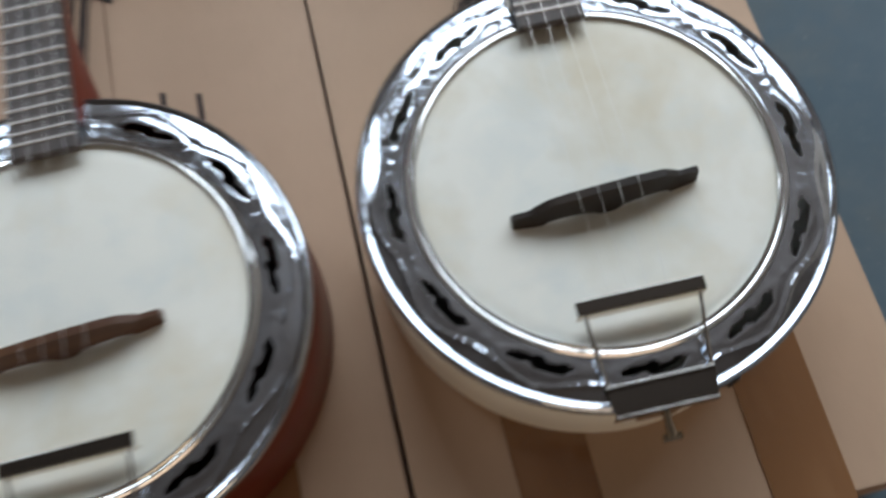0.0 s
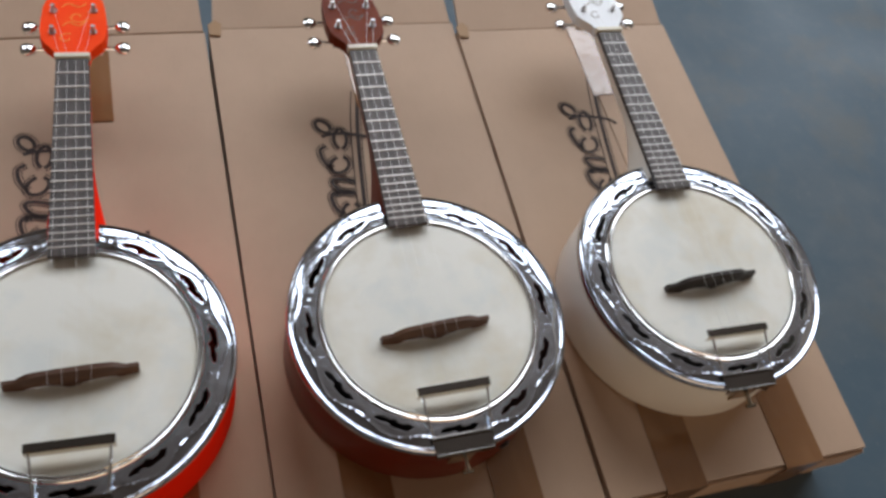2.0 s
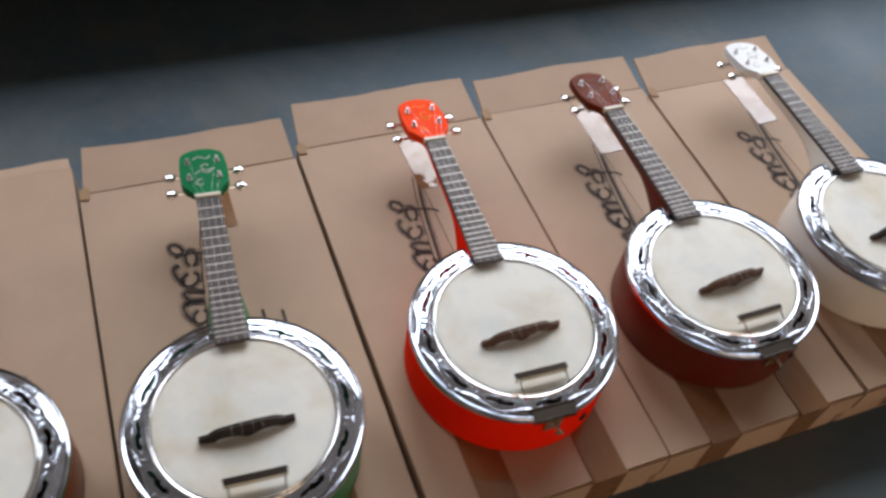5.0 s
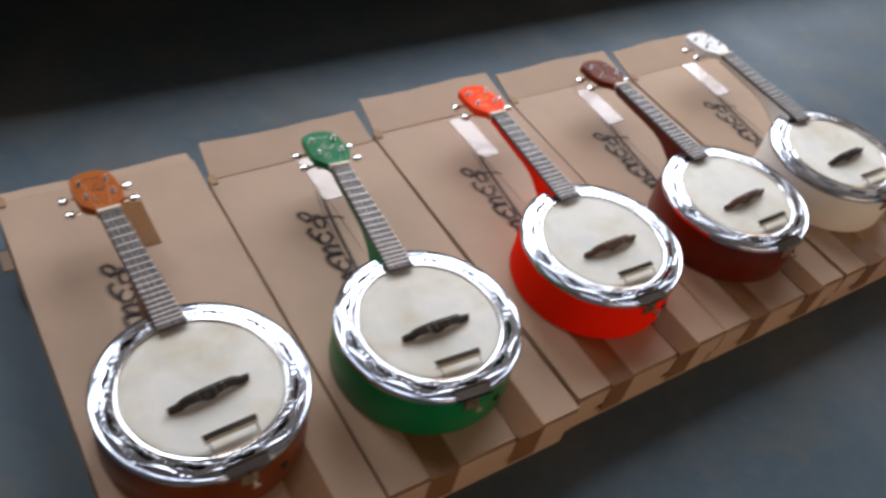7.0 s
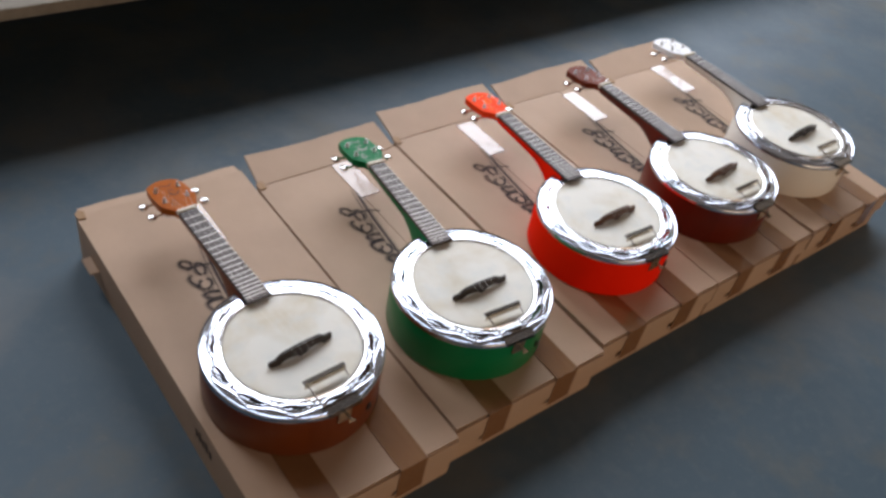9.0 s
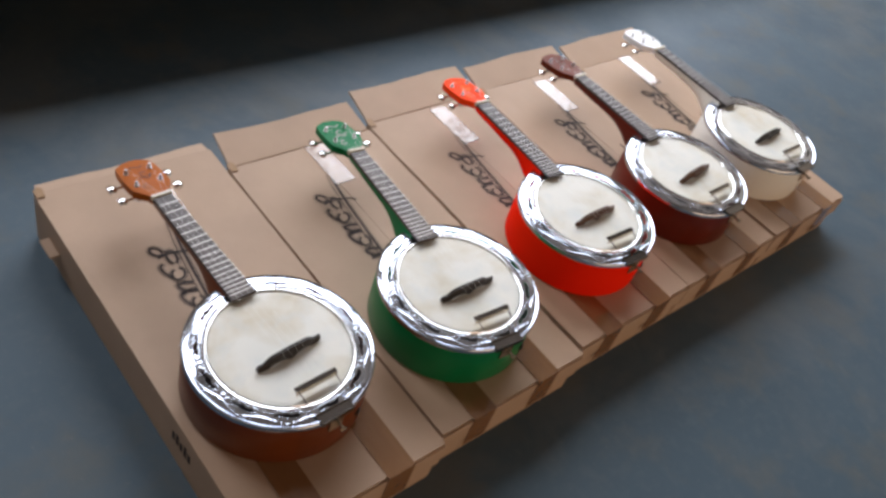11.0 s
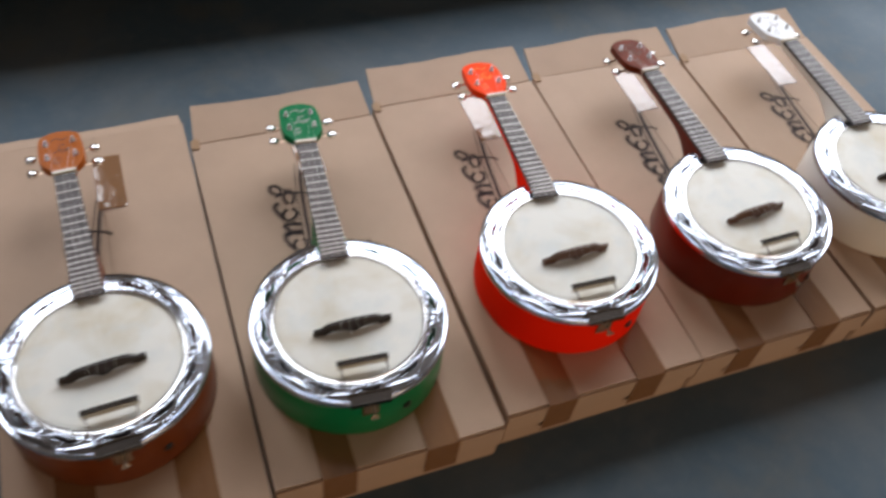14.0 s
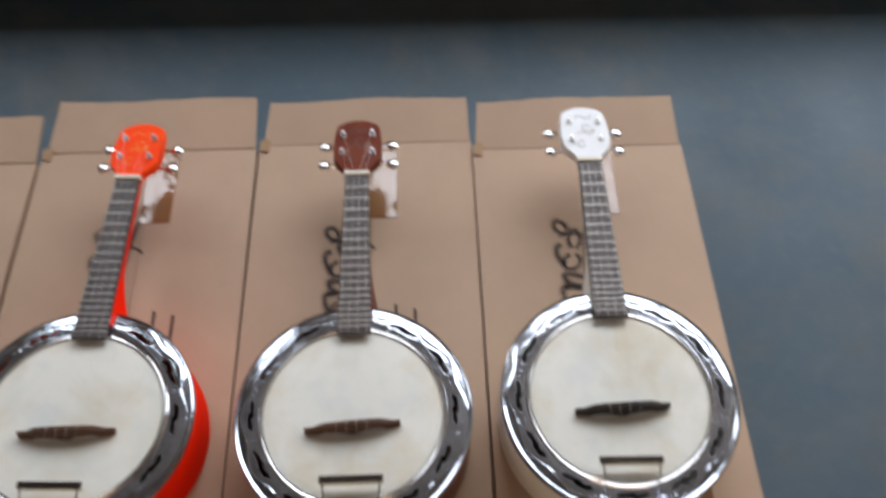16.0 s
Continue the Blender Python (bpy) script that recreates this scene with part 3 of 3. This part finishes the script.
def make_banjo(word, paint, neck_paint, head_paint, inlay, bridge_turn, bridge_wood, jack_angle=-67):
    b = thing("banjo", word, "banjo", "row of banjos")
    part("pot", pot_mesh(), paint, b)
    part("inner_rim", lathe([(HEAD_R - 0.004, 0.012), (HEAD_R - 0.004, HEAD_Z - 0.003), (0.1045, HEAD_Z - 0.003), (0.1045, 0.012)], 96, closed=True), M_INSIDE, b, "wooden inner rim, near-black for the pot's inner shade")
    part("drum_head", lathe([(0, HEAD_Z + 0.0004), (0.05, HEAD_Z + 0.0003), (0.09, HEAD_Z), (HEAD_R - 0.001, HEAD_Z - 0.0004), (HEAD_R + 0.003, HEAD_Z - 0.002)], 96), M_SKIN, b, "cream translucent skin head")
    hoop = [(HEAD_R, HEAD_Z - 0.002), (HEAD_R, HEAD_Z + 0.0016), (HEAD_R + 0.0008, HEAD_Z + 0.0024), (HEAD_R + 0.0018, HEAD_Z + 0.0023), (HEAD_R + 0.0026, HEAD_Z + 0.0012), (HEAD_R + 0.0034, HEAD_Z + 0.0016), (HEAD_R + 0.0048, HEAD_Z + 0.0017), (HEAD_R + 0.0058, HEAD_Z + 0.0008), (HEAD_R + 0.0060, HEAD_Z - 0.002)]
    part("tension_hoop", lathe(hoop, 128, closed=True), M_CHROME2, b, "chrome tension hoop")
    part("flange", flange_mesh(), M_CHROME, b, "chrome flange with wavy slots")
    bridge = part("bridge", bridge_mesh(), bridge_wood, b, "dark wooden bridge")
    bridge.matrix_basis = pose(0, BRIDGE_Y, HEAD_Z + 0.0004, 0, 0, bridge_turn)
    # neck
    part("neck", neck_mesh(), neck_paint, b)
    bm = bmesh.new()
    prism(bm, [(-0.0198, BOARD_END), (0.0198, BOARD_END), (0.0152, NUT_Y - 0.0006), (-0.0152, NUT_Y - 0.0006)], BOARD_Z - 0.0055, BOARD_Z, bevel=0.0008)
    board = part("fingerboard", bm, M_FINGER, b, "dark wooden fingerboard", smooth=False)
    for i in range(1, 19):
        y = NUT_Y - SCALE * (1 - 2 ** (-i / 12))
        half = 0.0150 + 0.0046 * (NUT_Y - y) / (NUT_Y - BOARD_END)
        bm = bmesh.new()
        tube(bm, [(-half, y, BOARD_Z + 0.0003), (half, y, BOARD_Z + 0.0002)], 0.0008, 6)
        part("fret", bm, M_FRET, board)
    part("nut", blocks((-0.0165, 0.0165, NUT_Y, NUT_Y + 0.005, BOARD_Z - 0.006, BOARD_Z + 0.0028), bevel=0.0008), M_BONE, b, "cream nut", smooth=False)
    hs = part("headstock", headstock_mesh(), head_paint, b, smooth=False)
    hs.matrix_basis = pose(0, NUT_Y + 0.0045, BOARD_Z - 0.0015, -7)
    for side in (-1, 1):
        for y in (0.036, 0.070):
            tuner(hs, side * 0.0195, y, side)
    # a faint scrolled inlay on the face
    bm = bmesh.new()
    ribbon(bm, [(-0.012 + 0.024 * i / 16, 0.076 + 0.004 * math.sin(i / 16 * 6.3) + 0.006 * i / 16) for i in range(17)], 0.0016, 0.0001, 0.0004)
    ribbon(bm, [(-0.010 + 0.024 * i / 16, 0.046 + 0.004 * math.sin(i / 16 * 7.3) + 0.006 * i / 16) for i in range(17)], 0.0016, 0.0001, 0.0004)
    ribbon(bm, swirl(0.004, 0.060, 0.002, 0.010, 0, 330), 0.0014, 0.0001, 0.0004)
    ribbon(bm, swirl(-0.006, 0.026, 0.008, 0.002, 60, 380), 0.0014, 0.0001, 0.0004)
    part("scroll_inlay", bm, inlay, hs, "thin painted scroll", smooth=False)
    # strings
    bar_y, bar_z = -0.078, HEAD_Z + 0.0150
    for i in range(4):
        xn, xb = -0.0115 + 0.00767 * i, -0.0165 + 0.011 * i
        bm = bmesh.new()
        post = ((-1 if i < 2 else 1) * 0.0195, NUT_Y + (0.040 if i in (0, 3) else 0.074), BOARD_Z + 0.0008)
        tube(bm, [post, (xn, NUT_Y + 0.002, BOARD_Z + 0.0032), (xb, BRIDGE_Y, HEAD_Z + 0.0184), (xb * 0.9, bar_y, bar_z - 0.001)], 0.00013, 6)
        part("string", bm, M_STRING, b, smooth=False)
    # tailpiece: cross bar, two arms, hinge plate, thumb screw
    tail = part("tailpiece", blocks((-0.0335, 0.0335, bar_y - 0.0035, bar_y + 0.0035, bar_z - 0.0016, bar_z + 0.0006), bevel=0.0004), M_PLATE, b, "chrome tailpiece bar coloured dark for its ceiling reflection", smooth=False)
    part("bar_face", blocks((-0.0335, 0.0335, bar_y - 0.0044, bar_y - 0.0036, bar_z - 0.0095, bar_z - 0.0002), bevel=0.0003), M_HOOK, tail, "pale metal face of the bar", smooth=False)
    for s in (-1, 1):
        bm = bmesh.new()
        tube(bm, [(s * 0.0300, bar_y - 0.003, bar_z - 0.001), (s * 0.0285, -0.098, HEAD_Z + 0.0085), (s * 0.0268, -0.118, HEAD_Z + 0.0035)], 0.0011, 8)
        part("arm", bm, M_CHROME2, tail)
    bm = bmesh.new()
    prism(bm, [(-0.0265, -0.1325), (0.0265, -0.1325), (0.0290, -0.119), (-0.0290, -0.119)], HEAD_Z + 0.0012, HEAD_Z + 0.0026, bevel=0.0004)
    block(bm, -0.0265, 0.0265, -0.1343, -0.1327, HEAD_Z - 0.006, HEAD_Z + 0.0026, 0.0004)
    block(bm, -0.0285, 0.0285, -0.1200, -0.1175, HEAD_Z + 0.0020, HEAD_Z + 0.0048, 0.0006)
    part("hinge_plate", bm, M_PLATE, tail, smooth=False)
    bm = bmesh.new()
    block(bm, -0.011, 0.011, -0.1335, -POT_R - 0.0004, HEAD_Z - 0.030, HEAD_Z - 0.007, 0.001)
    part("bracket", bm, M_HOOK, tail, "dull metal bracket", smooth=False)
    bm = bmesh.new()
    tube(bm, [(0.002, -0.133, HEAD_Z - 0.014), (0.002, -0.139, HEAD_Z - 0.015), (0.002, -0.146, HEAD_Z - 0.016)], [0.0022, 0.0022, 0.003], 10)
    tube(bm, [(-0.003, -0.146, HEAD_Z - 0.016), (0.007, -0.146, HEAD_Z - 0.016)], 0.002, 8)
    part("screw", bm, M_HOOK, tail, "small metal screw")
    # jack socket in the pot's side
    a = radians(jack_angle)
    bm = bmesh.new()
    d = Vector((math.cos(a), math.sin(a), 0))
    c0 = d * (POT_R - 0.002) + Vector((0, 0, 0.042))
    tube(bm, [c0, c0 + d * 0.003, c0 + d * 0.0034, c0 + d * 0.0050], [0.0066, 0.0066, 0.0050, 0.0046], 14)
    part("jack_socket", bm, M_BLACK, b, "black jack socket")
    return b


M_HONEY = lacquer("honey_brown_lacquer", (0.150, 0.034, 0.008), (0.085, 0.017, 0.004))
M_HONEY_HEAD = lacquer("amber_lacquer", (0.42, 0.115, 0.018), (0.30, 0.07, 0.01), coat=0.0, spec=0.08)
M_GREEN_POT = lacquer("green_pot_lacquer", (0.0, 0.18, 0.058), (0.0, 0.14, 0.046))
M_GREEN = lacquer("green_lacquer", (0.0, 0.17, 0.055), (0.0, 0.13, 0.042), coat=0.0, spec=0.08)
M_RED = lacquer("bright_red_lacquer", (1.0, 0.020, 0.0015), (1.0, 0.014, 0.0015), 0.3, coat=0.0, rough=0.75, spec=0.05)
M_RED_HEAD = lacquer("orange_red_lacquer", (1.0, 0.055, 0.004), (1.0, 0.11, 0.010), 0.6, coat=0.0, rough=0.6, spec=0.1)
k = Mat("orange_inlay_paint", (0.95, 0.26, 0.05), 0.6, spec=0.1)
k.bump(k.noise(300, 2), 0.05, 0.0004)
M_ORANGE = k.m
M_MAHOG = lacquer("dark_red_brown_lacquer", (0.120, 0.014, 0.006), (0.065, 0.008, 0.003))
M_MAHOG_HEAD = lacquer("mahogany_lacquer", (0.16, 0.026, 0.006), (0.08, 0.012, 0.004), 0.8, coat=0.0, spec=0.08)
M_CREAM = lacquer("cream_white_lacquer", (0.82, 0.80, 0.735), (0.79, 0.765, 0.69), 0.3)
M_WHITE = lacquer("white_lacquer", (0.83, 0.85, 0.87), (0.80, 0.82, 0.84), 0.3, coat=0.0, spec=0.08)

# bridge centre and turn of each; last, how far the bridge sits askew
BANJOS = (
    ((-0.6700, 0.0465), 2.9, "banjo with honey-brown lacquered pot, amber headstock and chrome flange", M_HONEY, M_HONEY, M_HONEY_HEAD, M_ROSE, 2.2, M_EBONY),
    ((-0.3600, 0.0240), -3.6, "banjo with green lacquered pot and headstock and chrome flange", M_GREEN_POT, M_GREEN_POT, M_GREEN, M_INLAY, 2.6, M_EBONY),
    ((-0.0195, 0.0540), -1.6, "banjo with bright red lacquered pot and headstock and chrome flange", M_RED, M_RED, M_RED_HEAD, M_ORANGE, 2.6, M_ROSE),
    ((0.2900, 0.0530), 0.9, "banjo with dark red-brown pot, mahogany headstock and chrome flange", M_MAHOG, M_MAHOG, M_MAHOG_HEAD, M_ROSE, 3.2, M_ROSE),
    ((0.5850, 0.0650), -0.4, "banjo with cream white pot, white headstock and chrome flange", M_CREAM, M_CREAM, M_WHITE, M_INLAY, 3.0, M_EBONY),
)
for (bx, by), turn, word, *paints in BANJOS:
    b = make_banjo(word, *paints)
    b.matrix_world = pose(bx, by, BOX_TOP + (0.0044 if bx > 0.5 else 0.0004), 0, 0, turn) @ pose(0, -BRIDGE_Y, 0)
